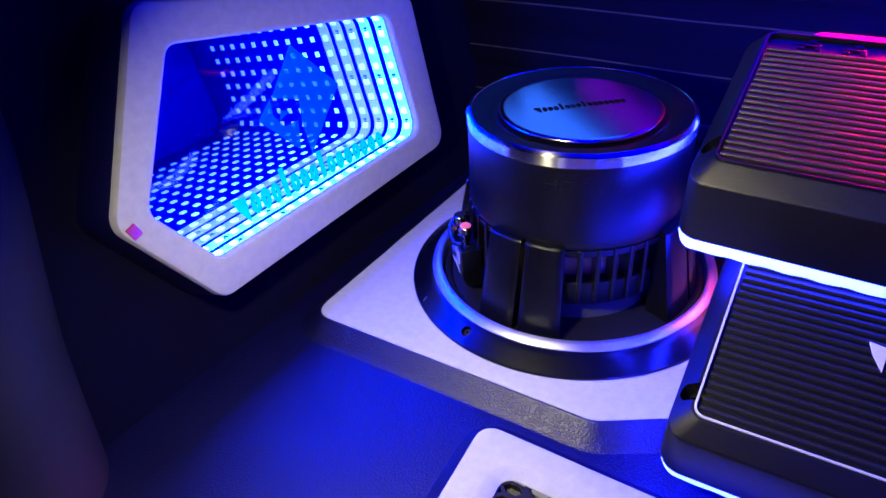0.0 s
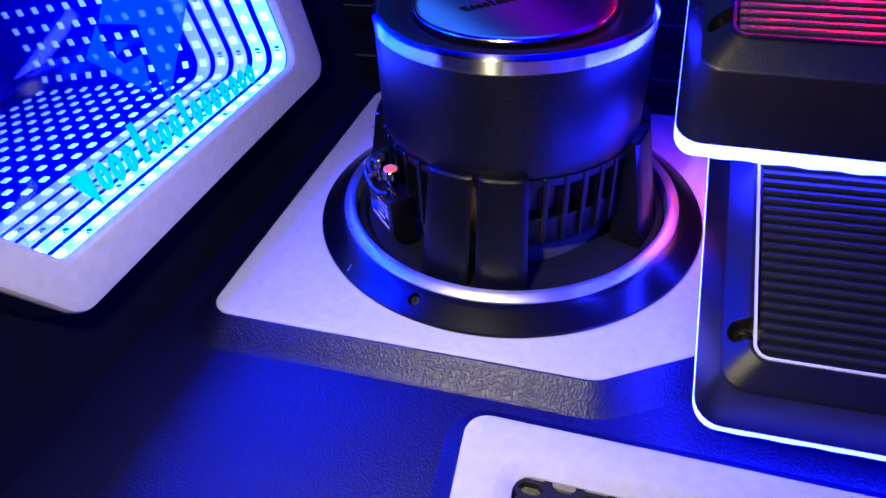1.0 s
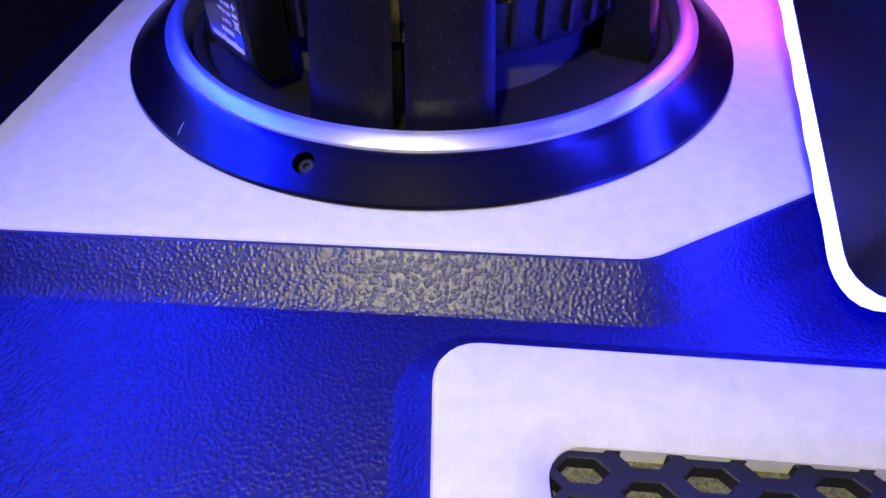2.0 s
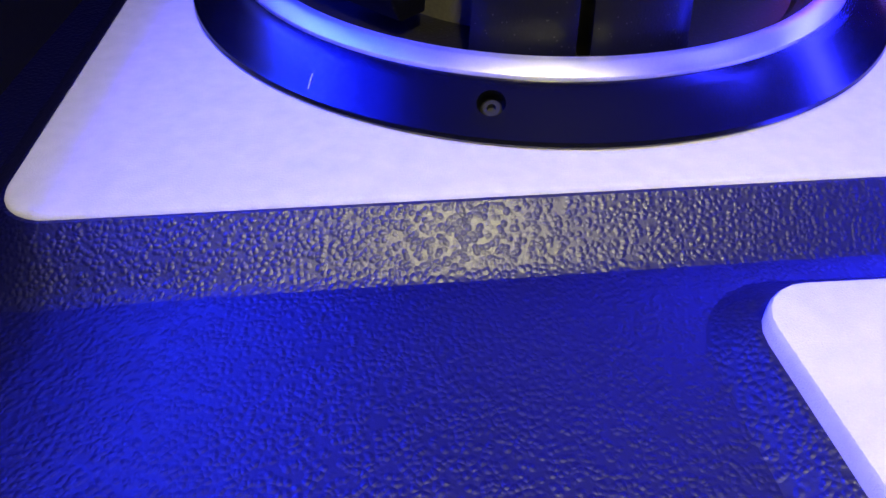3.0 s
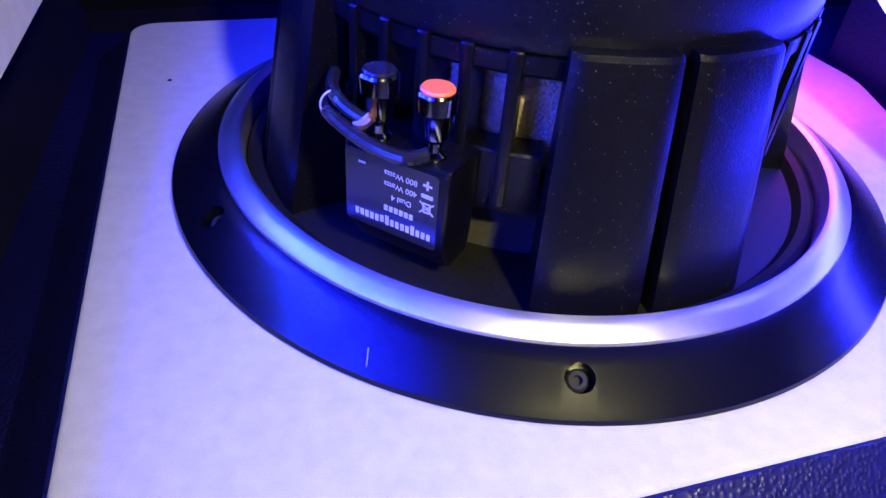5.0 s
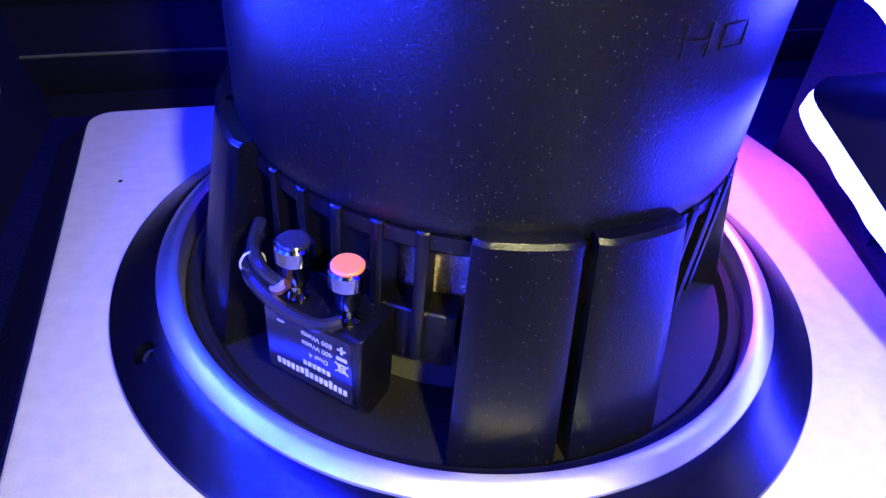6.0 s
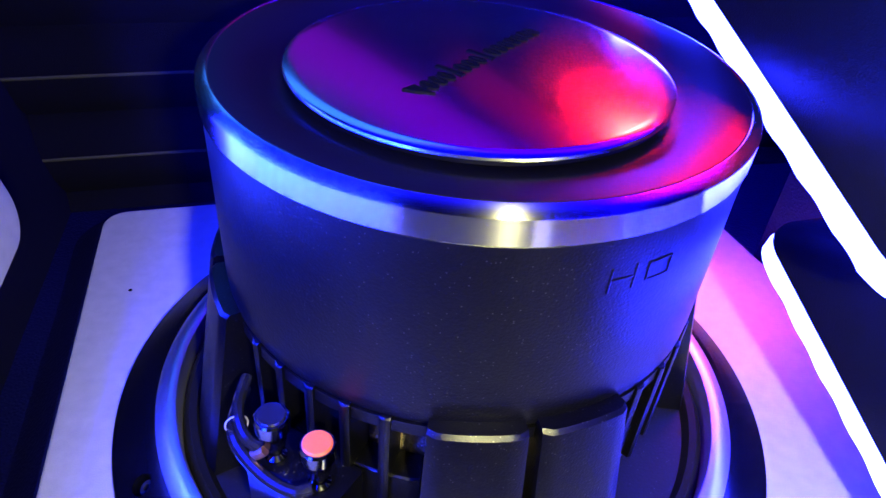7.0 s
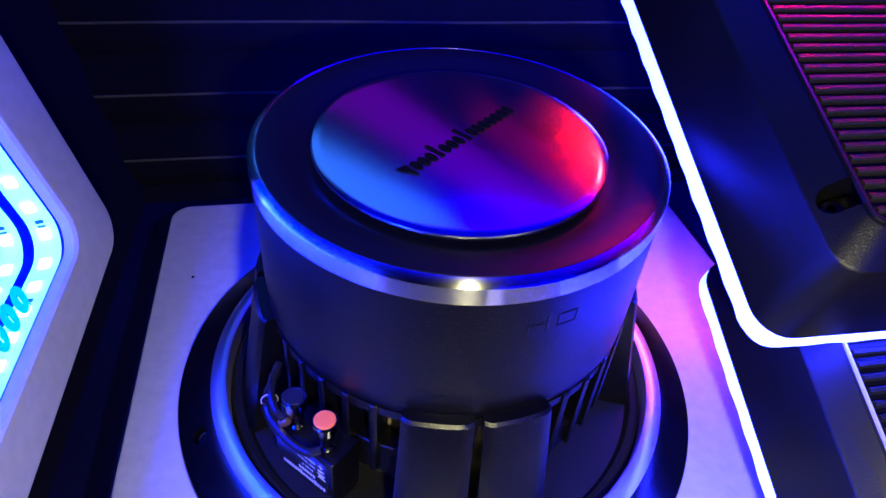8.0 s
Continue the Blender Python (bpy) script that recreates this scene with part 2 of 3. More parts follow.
def dense(line, step):
    """The outline with points no further apart than step."""
    out = []
    for i in range(len(line)):
        a, b = line[i], line[(i + 1) % len(line)]
        n = max(1, math.ceil((b - a).length / step))
        out += [a + (b - a) * (k / n) for k in range(n)]
    return out


def skin(bm, rings, close_first=False, close_last=False, loop=True):
    """Quads between successive rings of equal length."""
    vs = [[bm.verts.new(c) for c in ring] for ring in rings]
    k = len(vs[0])
    for a, b in zip(vs, vs[1:]):
        for i in range(k if loop else k - 1):
            j = (i + 1) % k
            bm.faces.new((a[i], a[j], b[j], b[i]))
    if close_first:
        bm.faces.new(vs[0])
    if close_last:
        bm.faces.new(vs[-1])
    return bm


def at(line, z):
    return [(p[0], p[1], z) for p in line]


def slab(line, z0, z1, edge=0.001):
    """A solid sheet with a softened top edge."""
    steps = [at(line, z0), at(line, z1 - edge)]
    for q in (0.3, 0.6, 0.85, 1.0):
        steps.append(at(offset(line, -edge * (1 - math.sqrt(max(0, 1 - q * q)))), z1 - edge + edge * q))
    return skin(bmesh.new(), steps, True, True)


def lathe(profile, seg=128, closed=False):
    rings = []
    for i in range(seg):
        a = 2 * math.pi * i / seg
        rings.append([(r * math.cos(a), r * math.sin(a), z) for r, z in profile])
    rings.append(rings[0])
    bm = bmesh.new()
    vs = [[bm.verts.new(c) for c in ring] for ring in rings[:-1]]
    vs.append(vs[0])
    k = len(profile)
    for a, b in zip(vs, vs[1:]):
        for i in range(k if closed else k - 1):
            j = (i + 1) % k
            if profile[i][0] < 1e-6 and profile[j][0] < 1e-6:
                continue
            bm.faces.new((a[i], b[i], b[j], a[j]))
    bmesh.ops.remove_doubles(bm, verts=bm.verts, dist=1e-6)
    return bm


def arc_block(a0, a1, r0, r1, z0, z1, seg=8, edge=0.0008, flare=0.0):
    """A curved upright panel; flare moves its foot outwards."""
    bm = bmesh.new()
    rings = []
    for i in range(seg + 1):
        a = radians(a0 + (a1 - a0) * i / seg)
        e = edge if i in (0, seg) else 0
        sec = [(r0, z0), (r1 + flare - e, z0), (r1 - e, z1 - edge), (r1 - edge - e, z1), (r0, z1)]
        rings.append([(r * math.cos(a), r * math.sin(a), z) for r, z in sec])
    return skin(bm, rings, True, True)


def box(cx, cy, cz, sx, sy, sz, edge=0.0, bm=None, m=None):
    bm = bm or bmesh.new()
    r = bmesh.ops.create_cube(bm, size=1)
    for v in r["verts"]:
        v.co = Vector((v.co.x * sx + cx, v.co.y * sy + cy, v.co.z * sz + cz))
    if edge:
        es = list({e for v in r["verts"] for e in v.link_edges})
        bmesh.ops.bevel(bm, geom=es, offset=edge, segments=2, affect="EDGES", profile=0.5)
    if m is not None:
        for v in r["verts"]:
            if v.is_valid:
                v.co = m @ v.co
    return bm


def tube(points, r, seg=10):
    """A round cable through the points."""
    pts = [Vector(p) for p in points]
    fine = []
    for i in range(len(pts) - 1):
        p0, p1, p2, p3 = pts[max(i - 1, 0)], pts[i], pts[i + 1], pts[min(i + 2, len(pts) - 1)]
        for j in range(8):
            t = j / 8
            fine.append(0.5 * ((2 * p1) + (p2 - p0) * t + (2 * p0 - 5 * p1 + 4 * p2 - p3) * t * t + (3 * p1 - p0 - 3 * p2 + p3) * t ** 3))
    fine.append(pts[-1])
    rings = []
    for i, p in enumerate(fine):
        d = (fine[min(i + 1, len(fine) - 1)] - fine[max(i - 1, 0)]).normalized()
        u = d.cross(Vector((0.3, 0.2, 0.93))).normalized()
        w = d.cross(u)
        rings.append([p + (u * math.cos(2 * math.pi * k / seg) + w * math.sin(2 * math.pi * k / seg)) * r for k in range(seg)])
    return skin(bmesh.new(), rings, True, True)


def letters(name, text, size, m, material, parent):
    """Printed words from the built-in font, as a mesh."""
    cu = bpy.data.curves.new(name, "FONT")
    cu.body, cu.size, cu.extrude, cu.align_x = text, size, 0.00005, "LEFT"
    tmp = bpy.data.objects.new(name, cu)
    scene.collection.objects.link(tmp)
    me = bpy.data.meshes.new_from_object(tmp.evaluated_get(bpy.context.evaluated_depsgraph_get()))
    bpy.data.objects.remove(tmp)
    me.materials.clear()
    me.materials.append(material)
    ob = new(name, me)
    ob.parent, ob.matrix_basis = parent, m
    return ob


I4 = Matrix.Identity(4)


def stroke_shape(bm, kind, x, y, w, h, t, z0, z1):
    """One plain mark of a row: an oval ring or an upright bar."""
    if kind == "o":
        ring = []
        for k in range(18):
            c, q = math.cos(math.pi * k / 9), math.sin(math.pi * k / 9)
            ro, ri = (w / 2, h / 2), (w / 2 - t, h / 2 - t)
            ring.append([(x + ri[0] * c, y + ri[1] * q, z0), (x + ro[0] * c, y + ro[1] * q, z0), (x + ro[0] * c, y + ro[1] * q, z1), (x + ri[0] * c, y + ri[1] * q, z1)])
        skin(bm, ring + ring[:1])
    else:
        box(x, y + 0.25 * h, (z0 + z1) / 2, 1.3 * t, 1.5 * h, z1 - z0, bm=bm)


def stroke_row(kinds, x0, x1, y0, y1, h0, h1, t, z0, z1):
    """A row of plain marks in place of a wordmark, running from x0, y0 to x1, y1, led by a wedge."""
    bm = bmesh.new()
    n = len(kinds)
    for i, kind in enumerate(kinds):
        q = (i + 0.5) / n
        h = h0 + (h1 - h0) * q
        w = (x1 - x0) / n * 0.86
        stroke_shape(bm, kind, x0 + (x1 - x0) * q, y0 + (y1 - y0) * q, w, h, t, z0, z1)
    tip = [Vector((x0 - 0.85 * h0, y0 + 0.60 * h0)), Vector((x0 - 0.65 * h0, y0 + 0.05 * h0)), Vector((x0 - 0.20 * h0, y0 - 0.70 * h0)), Vector((x0 - 0.12 * h0, y0 + 0.50 * h0))]
    skin(bm, [at(tip, z0), at(tip, z1)], True, True)
    return bm


MARKS = "ooolooolooooooo"


def drill(ob, m, r, depth):
    """Cuts a round hole into a solid part; m places it in the part's own space, z outwards."""
    bm = bmesh.new()
    bmesh.ops.create_cone(bm, cap_ends=True, segments=28, radius1=r, radius2=r, depth=2 * depth, matrix=m)
    me = bpy.data.meshes.new("cut")
    bm.to_mesh(me)
    bm.free()
    tool = bpy.data.objects.new("cut", me)
    scene.collection.objects.link(tool)
    tool.matrix_world = ob.matrix_world.copy()
    mod = ob.modifiers.new("hole", "BOOLEAN")
    mod.object, mod.operation, mod.solver = tool, "DIFFERENCE", "EXACT"
    done = bpy.data.meshes.new_from_object(ob.evaluated_get(bpy.context.evaluated_depsgraph_get()))
    ob.modifiers.clear()
    ob.data = done
    bpy.data.objects.remove(tool)
    done.set_sharp_from_angle(angle=radians(32))

# ---- boot floor and walls ----
FLOOR_Z = -0.0135
PLATE = rounded([(-0.1380, -0.1643), (0.094, -0.1365), (0.158, -0.086), (0.192, 0.06), (0.168, 0.177), (-0.1700, 0.1350)], [0.014, 0.022, 0.02, 0.05, 0.03, 0.013], 8)
GRILLE_OUT = rounded([(0.0362, -0.1765), (0.0726, -0.37), (0.44, -0.33), (0.40, -0.1382)], 0.012, 6)
GRILLE_IN = rounded([(0.0689, -0.2005), (0.0945, -0.335), (0.40, -0.30), (0.37, -0.1688)], 0.009, 6)


def leather_mound(line, top, lip, run):
    """Leather pulled over a raised panel and down to the floor."""
    bm = bmesh.new()
    rings = []
    for q in range(15):
        t = q / 14
        u = max(0.0, t - 0.55)
        fall = 1.3 * min(t, 0.55) + 1.267 * u - 1.408 * u * u
        rings.append(at(offset(line, lip + run * t), top + (FLOOR_Z - 0.0010 - top) * fall))
    rings.append(at(offset(line, lip + run), FLOOR_Z - 0.004))
    rings.insert(0, at(offset(line, -0.006), top))
    rings.insert(0, at(offset(line, -0.006), FLOOR_Z - 0.004))
    skin(bm, rings)
    return bm


floor_bm = bmesh.new()
bmesh.ops.create_grid(floor_bm, x_segments=60, y_segments=60, size=0.5)
for v in floor_bm.verts:
    v.co = Vector((v.co.x * 1.1 + 0.33, v.co.y * 1.3 - 0.25, FLOOR_Z + 0.0012 * noise.noise(Vector((v.co.x * 9, v.co.y * 9, 0)))))
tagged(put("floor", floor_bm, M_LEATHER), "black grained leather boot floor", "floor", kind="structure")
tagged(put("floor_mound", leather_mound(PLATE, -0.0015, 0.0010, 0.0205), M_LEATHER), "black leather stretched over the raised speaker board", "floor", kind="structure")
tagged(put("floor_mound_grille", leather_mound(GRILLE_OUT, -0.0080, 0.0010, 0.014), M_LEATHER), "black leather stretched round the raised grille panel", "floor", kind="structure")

# side wall, leaning, with the opening for the light box
WN = Vector((0.979158, 0.067577, 0.191529)).normalized()
WU = Vector((0, 0, 1)).cross(WN).normalized()
WV = WN.cross(WU)
WALL = Matrix.Translation((-0.17, -0.1, 0.12)) @ Matrix((WU, WV, WN)).transposed().to_4x4()
FRAME_OUT = rounded([(-0.1090, 0.1253), (-0.1750, 0.0100), (-0.1268, -0.0685), (0.1440, -0.0635), (0.1410, 0.0722)], [0.012, 0.014, 0.014, 0.015, 0.012], 6)
FRAME_OUT = offset(FRAME_OUT, 0.0018)
FRAME_IN = rounded([(-0.0975, 0.0970), (-0.1520, 0.0092), (-0.1182, -0.0412), (0.1130, -0.0415), (0.1066, 0.0632)], [0.009, 0.010, 0.010, 0.012, 0.008], 6)
FRAME_IN = offset(FRAME_IN, 0.0010)
far = rounded([(-0.34, 0.52), (-0.34, -0.16), (-0.10, -0.16), (0.45, -0.16), (0.45, 0.52)], 0.01, 6)
bm = skin(bmesh.new(), [at(offset(FRAME_IN, 0.011), -0.05), at(offset(FRAME_IN, 0.011), -0.034), at(far, -0.034), at(far, -0.05)])
wall_left = put("wall_left", bm, M_CARPET)
wall_left.matrix_world = WALL
tagged(wall_left, "black cloth-covered side wall of the boot", "wall", kind="structure")

# pleated back wall
bm = bmesh.new()
rings = []
for i in range(120):
    z = -0.03 + 0.62 * i / 119
    ph = ((z + 0.0030) / 0.0455) % 1.0
    bulge = 0.010 * math.sin(math.pi * ph) ** 0.55
    lean = 0.10 * z
    rings.append([(x, 0.168 + 0.105 * (x + 0.17) - bulge + lean + 0.0012 * noise.noise(Vector((x * 14, z * 30, 2))), z + 0.002 * noise.noise(Vector((x * 6, 0, 5)))) for x in [-0.32 + 1.1 * k / 60 for k in range(61)]])
skin(bm, rings, loop=False)
tagged(put("wall_back", bm, M_CARPET), "black pleated cloth seat back behind the boot", "wall", kind="structure")

# light caught by the pleat crests, modelled as thin grey lines
M_CREST = surface("grey_crest_highlight", (0.02, 0.02, 0.02), (0.06, 0.06, 0.058), 0.8, grain=2500, patch=60, bump=0.5)
for k in range(6):
    z = 0.0205 + 0.0455 * k
    pts = [(q, 0.1580 + 0.105 * (q + 0.17) + 0.10 * z + 0.0012 * noise.noise(Vector((q * 14, z * 30, 2))), z + 0.002 * noise.noise(Vector((q * 6, 0, 5)))) for q in [-0.30 + 0.06 * j for j in range(18)]]
    tagged(put("pleat_highlight", tube(pts, 0.0009, 6), M_CREST), "grey line for the light along a pleat of the seat back", "piping", kind="structure")

tagged(put("wall_right", box(0.86, -0.25, 0.28, 0.03, 1.3, 0.64), M_CARPET, smooth=False), "black cloth side wall of the boot", "wall", kind="structure")
tagged(put("ceiling", box(0.33, -0.25, 0.62, 1.3, 1.4, 0.03), M_CARPET, smooth=False), "black cloth-lined underside of the boot lid", "ceiling", kind="structure")
tagged(put("wall_front", box(0.33, -0.93, 0.28, 1.3, 0.03, 0.66), M_CARPET, smooth=False), "dark wall behind the open boot", "wall", kind="structure")

# rounded trim at the mouth of the boot
trim_pts = [(-0.235, -0.335, 0.42), (-0.226, -0.340, 0.30), (-0.214, -0.347, 0.195), (-0.197, -0.364, 0.12), (-0.183, -0.376, 0.065), (-0.165, -0.387, -0.017), (-0.14, -0.40, -0.08)]
tagged(put("trim", tube(trim_pts, 0.05, 28), M_TRIM), "grey plastic trim round the boot opening", "trim", kind="structure")

# ---- speaker board ----
board = put("speaker_board", slab(PLATE, -0.006, 0.0, 0.0018), M_SUEDE)
tagged(board, "pale grey suede-covered speaker board with rounded corners", "panel")

fleck = part("fleck", lathe([(0.0, 0.0004), (0.0007, 0.0003), (0.0010, 0.0)], 10), M_INK, board, "small dark speck of dirt")
fleck.matrix_basis = Matrix.Translation((-0.1427, 0.0684, 0.0))
lint = part("lint", tube([(-0.0935, -0.0925, 0.0030), (-0.0925, -0.0905, 0.0050), (-0.0915, -0.0880, 0.0062)], 0.00013, 5), M_WHITE, board, "pale lint fibre")
lint.matrix_basis = Matrix.Rotation(radians(12.0), 4, "Z") @ Matrix.Scale(0.985, 4)

# ---- subwoofer ----
sub = empty("subwoofer", I4, "inverted black subwoofer with bright metal rings and cap on the board", "loudspeaker")
ring = part("mounting_ring", lathe([(0.1145, 0.0005), (0.1312, 0.0003), (0.1318, 0.0012), (0.1313, 0.0024), (0.1290, 0.0036), (0.1195, 0.0093), (0.1165, 0.0108), (0.1148, 0.0113), (0.1140, 0.0100)], 160, True), M_BLACK, sub)
part("trim_ring", lathe([(0.1142, 0.0090), (0.1149, 0.0113), (0.1147, 0.0124), (0.1112, 0.0150), (0.1085, 0.0153), (0.1070, 0.0146), (0.1064, 0.0125), (0.1064, 0.0020), (0.1100, 0.0020)], 160, True), M_RING, sub, "bright turned aluminium trim ring")
part("gasket", lathe([(0.1064, 0.0020), (0.1050, 0.0070), (0.1030, 0.0085), (0.1005, 0.0075), (0.0985, 0.0040), (0.0600, 0.0032), (0.0600, 0.0008), (0.1064, 0.0008)], 128, True), M_WELL, sub, "dusty grey rubber gasket")
cone = math.atan2(0.0113 - 0.0036, 0.129 - 0.1148)
first_screw = None
for k in range(2):
    az = radians(-98.8 - 59.5 * k)
    m = Matrix.Rotation(az, 4, "Z") @ Matrix.Translation((0.1222, 0, 0.0077)) @ Matrix.Rotation(cone, 4, "Y")
    drill(ring, m, 0.0040, 0.0058)
    if first_screw is None:
        hb = lathe([(0.0, -0.0044), (0.0012, -0.0044), (0.0013, -0.0026), (0.0024, -0.0026), (0.0030, -0.0032), (0.0031, -0.0056), (0.0, -0.0056)], 20)
        first_screw = part("screw", hb, M_MESH, sub, "black steel socket screw in its hole")
        first_screw.matrix_basis = m
    else:
        again(first_screw, m)

# basket: four pairs of upright panels, ribbed windows between them
first_panel = None
for k in range(4):
    c = -84.8 - 90 * k
    for a0 in (c - 20.0, c + 1.0):
        if first_panel is None:
            first_panel = part("basket_panel", arc_block(0, 18.4, 0.078, 0.0872, 0.003, 0.0765, 10, 0.0012, 0.0130), M_PLASTIC, sub)
            first_panel.matrix_basis = Matrix.Rotation(radians(a0), 4, "Z")
        else:
            again(first_panel, Matrix.Rotation(radians(a0), 4, "Z"))
first_rib = first_wall = None
for k in range(4):
    z0 = -65 - 90 * k
    turn = Matrix.Rotation(radians(z0), 4, "Z")
    if first_wall is None:
        first_wall = part("window_wall", arc_block(0.2, 49.2, 0.0700, 0.0796, 0.0255, 0.0445, 24, 0.0006), M_PLASTIC, sub)
        first_wall.matrix_basis = turn
    else:
        again(first_wall, turn)
    for j in range(5):
        m = Matrix.Rotation(radians(z0 + 7.3 + 8.6 * j), 4, "Z")
        if first_rib is None:
            first_rib = part("rib", arc_block(-1.15, 1.15, 0.070, 0.0826, 0.0290, 0.0735, 3, 0.0005), M_PLASTIC, sub)
            first_rib.matrix_basis = m
        else:
            again(first_rib, m)
part("basket_core", lathe([(0.0685, 0.002), (0.0685, 0.0275), (0.0765, 0.0305), (0.0765, 0.0315), (0.060, 0.033), (0.060, 0.070)], 96), M_DUST, sub)
part("coil_lead", lathe([(0.0670, 0.0335), (0.0680, 0.036), (0.0680, 0.060), (0.0670, 0.066)], 96), M_COIL, sub, "woven brass lead seen through the windows")
part("top_band", lathe([(0.0700, 0.0670), (0.0805, 0.0670), (0.0812, 0.0680), (0.0812, 0.0725), (0.0700, 0.0725)], 128, True), M_PLASTIC, sub)
part("motor_can", lathe([(0.055, 0.0722), (0.0785, 0.0722), (0.0806, 0.0732), (0.0814, 0.0752), (0.0817, 0.080), (0.0818, 0.1356), (0.0814, 0.1362), (0.075, 0.1362)], 160), M_CRINKLE, sub)
part("chrome_band", lathe([(0.0800, 0.1358), (0.0819, 0.1360), (0.0824, 0.1364), (0.0824, 0.1434), (0.0820, 0.1439), (0.0800, 0.1455), (0.0792, 0.1457), (0.0786, 0.1452)], 160, True), M_CHROME, sub, "bright bevelled aluminium band")
part("top_ring", lathe([(0.0792, 0.1450), (0.0786, 0.1456), (0.0775, 0.1455), (0.0690, 0.1440), (0.0630, 0.1410), (0.0600, 0.1400), (0.0, 0.1400)], 160), M_SATIN, sub)
cap = part("cap", lathe([(0.0, 0.1403), (0.0550, 0.1403), (0.0576, 0.1416), (0.0585, 0.1424), (0.0587, 0.1436), (0.0584, 0.1443), (0.0577, 0.1447), (0.0545, 0.1449), (0.0, 0.1452)], 160), M_CAP, sub, "brushed aluminium dust cap")
# mark on the cap as plain strokes
tm = Matrix.Rotation(radians(47.6), 4, "Z")
mark = part("printed_mark", stroke_row(MARKS, -0.0285, 0.0340, 0.0, 0.0, 0.0064, 0.0064, 0.0014, 0.1446, 0.1455), M_INK, cap, "black printed strokes", False)
tagged(mark, kind="stuff")
mark.matrix_basis = tm
# debossed marks on the can
bm = bmesh.new()
for az0, dz, wd, hh in ((-76.5, 0.1235, 0.5, 0.0075), (-71.5, 0.1235, 0.5, 0.0075), (-74.0, 0.1235, 4.6, 0.0006), (-66.0, 0.1262, 5.0, 0.0005), (-66.0, 0.1208, 5.0, 0.0005), (-63.4, 0.1235, 0.4, 0.0055), (-68.6, 0.1235, 0.4, 0.0055)):
    b2 = arc_block(az0 - wd / 2, az0 + wd / 2, 0.0815, 0.08205, dz - hh / 2, dz + hh / 2, 4, 0.0001)
    tmp = bpy.data.meshes.new("tmp")
    b2.to_mesh(tmp)
    b2.free()
    bm.from_mesh(tmp)
    bpy.data.meshes.remove(tmp)
part("embossed_mark", bm, M_CRINKLE, sub)

# terminal block with its two posts
TAZ = radians(-129.4)
TM = Matrix.Rotation(TAZ + math.pi / 2, 4, "Z")  # local x along the rim, -y outwards
block_line = rounded([(-0.0165, -0.0965), (0.0165, -0.0965), (0.0165, -0.0800), (-0.0165, -0.0800)], [0.003, 0.0012, 0.001, 0.001], 4)
bm = bmesh.new()
rings = []
for z, push in ((0.0120, -0.005), (0.0165, -0.0022), (0.0220, 0.0), (0.0435, 0.0), (0.0452, -0.0005), (0.0456, -0.0012)):
    rings.append([(x * (1 + (push * 8 if push < -0.002 else 0)), y - (push if y < -0.09 else 0) + 0.0, z) for x, y in block_line])
skin(bm, rings, True, True)
terminal = part("terminal_block", bm, M_PLASTIC, sub)
terminal.matrix_basis = TM
lab = rounded([(-0.0150, 0.0205), (0.0140, 0.0205), (0.0140, 0.0440), (-0.0150, 0.0440)], 0.0012, 4)
bm = skin(bmesh.new(), [[(x, -0.0963, z) for x, z in lab], [(x, -0.0968, z) for x, z in lab]], True, True)
label_plate = part("label_plate", bm, M_GLOSS, terminal, "dark printed rating label")
bm = bmesh.new()
for cx, cz, sx, sz in ((0.0108, 0.0405, 0.0026, 0.0006), (0.0108, 0.0405, 0.0006, 0.0026), (0.0108, 0.0372, 0.0034, 0.0011)):
    box(cx, -0.0969, cz, sx, 0.0002, sz, bm=bm)
for ang in (40, -40):
    box(0, 0, 0, 0.0055, 0.0002, 0.0004, bm=bm, m=Matrix.Translation((0.0108, -0.0969, 0.0335)) @ Matrix.Rotation(radians(ang), 4, "Y"))
for cx, cz, sx, sz in ((0.0108, 0.0349, 0.0024, 0.0004), (0.0108, 0.0322, 0.0018, 0.0004), (0.0098, 0.0335, 0.0004, 0.0026), (0.0118, 0.0335, 0.0004, 0.0026), (-0.0095, 0.0405, 0.0022, 0.0006)):
    box(cx, -0.0969, cz, sx, 0.0002, sz, bm=bm)
part("symbol_print", bm, M_WHITE, label_plate, "", False)
bm = bmesh.new()
for i in range(15):
    box(0.0118 - 0.00165 * i, -0.0969, 0.0243 + (0.0003 if i in (3, 8, 9) else 0), 0.0011, 0.0002, 0.0021 if i not in (3, 8) else 0.003, bm=bm)
for i in range(6):
    box(0.0062 - 0.0016 * i, -0.0969, 0.0288, 0.0011, 0.0002, 0.0017, bm=bm)
part("bar_print", bm, M_WHITE, label_plate, "", False)
flip = Matrix.Rotation(radians(90), 4, "X") @ Matrix.Rotation(math.pi, 4, "Z")
for words, x, z in (("Dual 4", 0.0062, 0.0335), ("400 Watts", 0.0078, 0.0373), ("800 Watts", 0.0078, 0.0407)):
    letters("printed_text", words, 0.0024, Matrix.Translation((x, -0.0969, z)) @ flip, M_WHITE, label_plate)
post_profile = [(0.0, 0.0445), (0.0032, 0.0445), (0.0034, 0.0465), (0.0021, 0.0475), (0.0021, 0.0500), (0.0034, 0.0515), (0.0044, 0.0580), (0.0052, 0.0590), (0.0053, 0.0635), (0.0048, 0.0642), (0.0, 0.0642)]
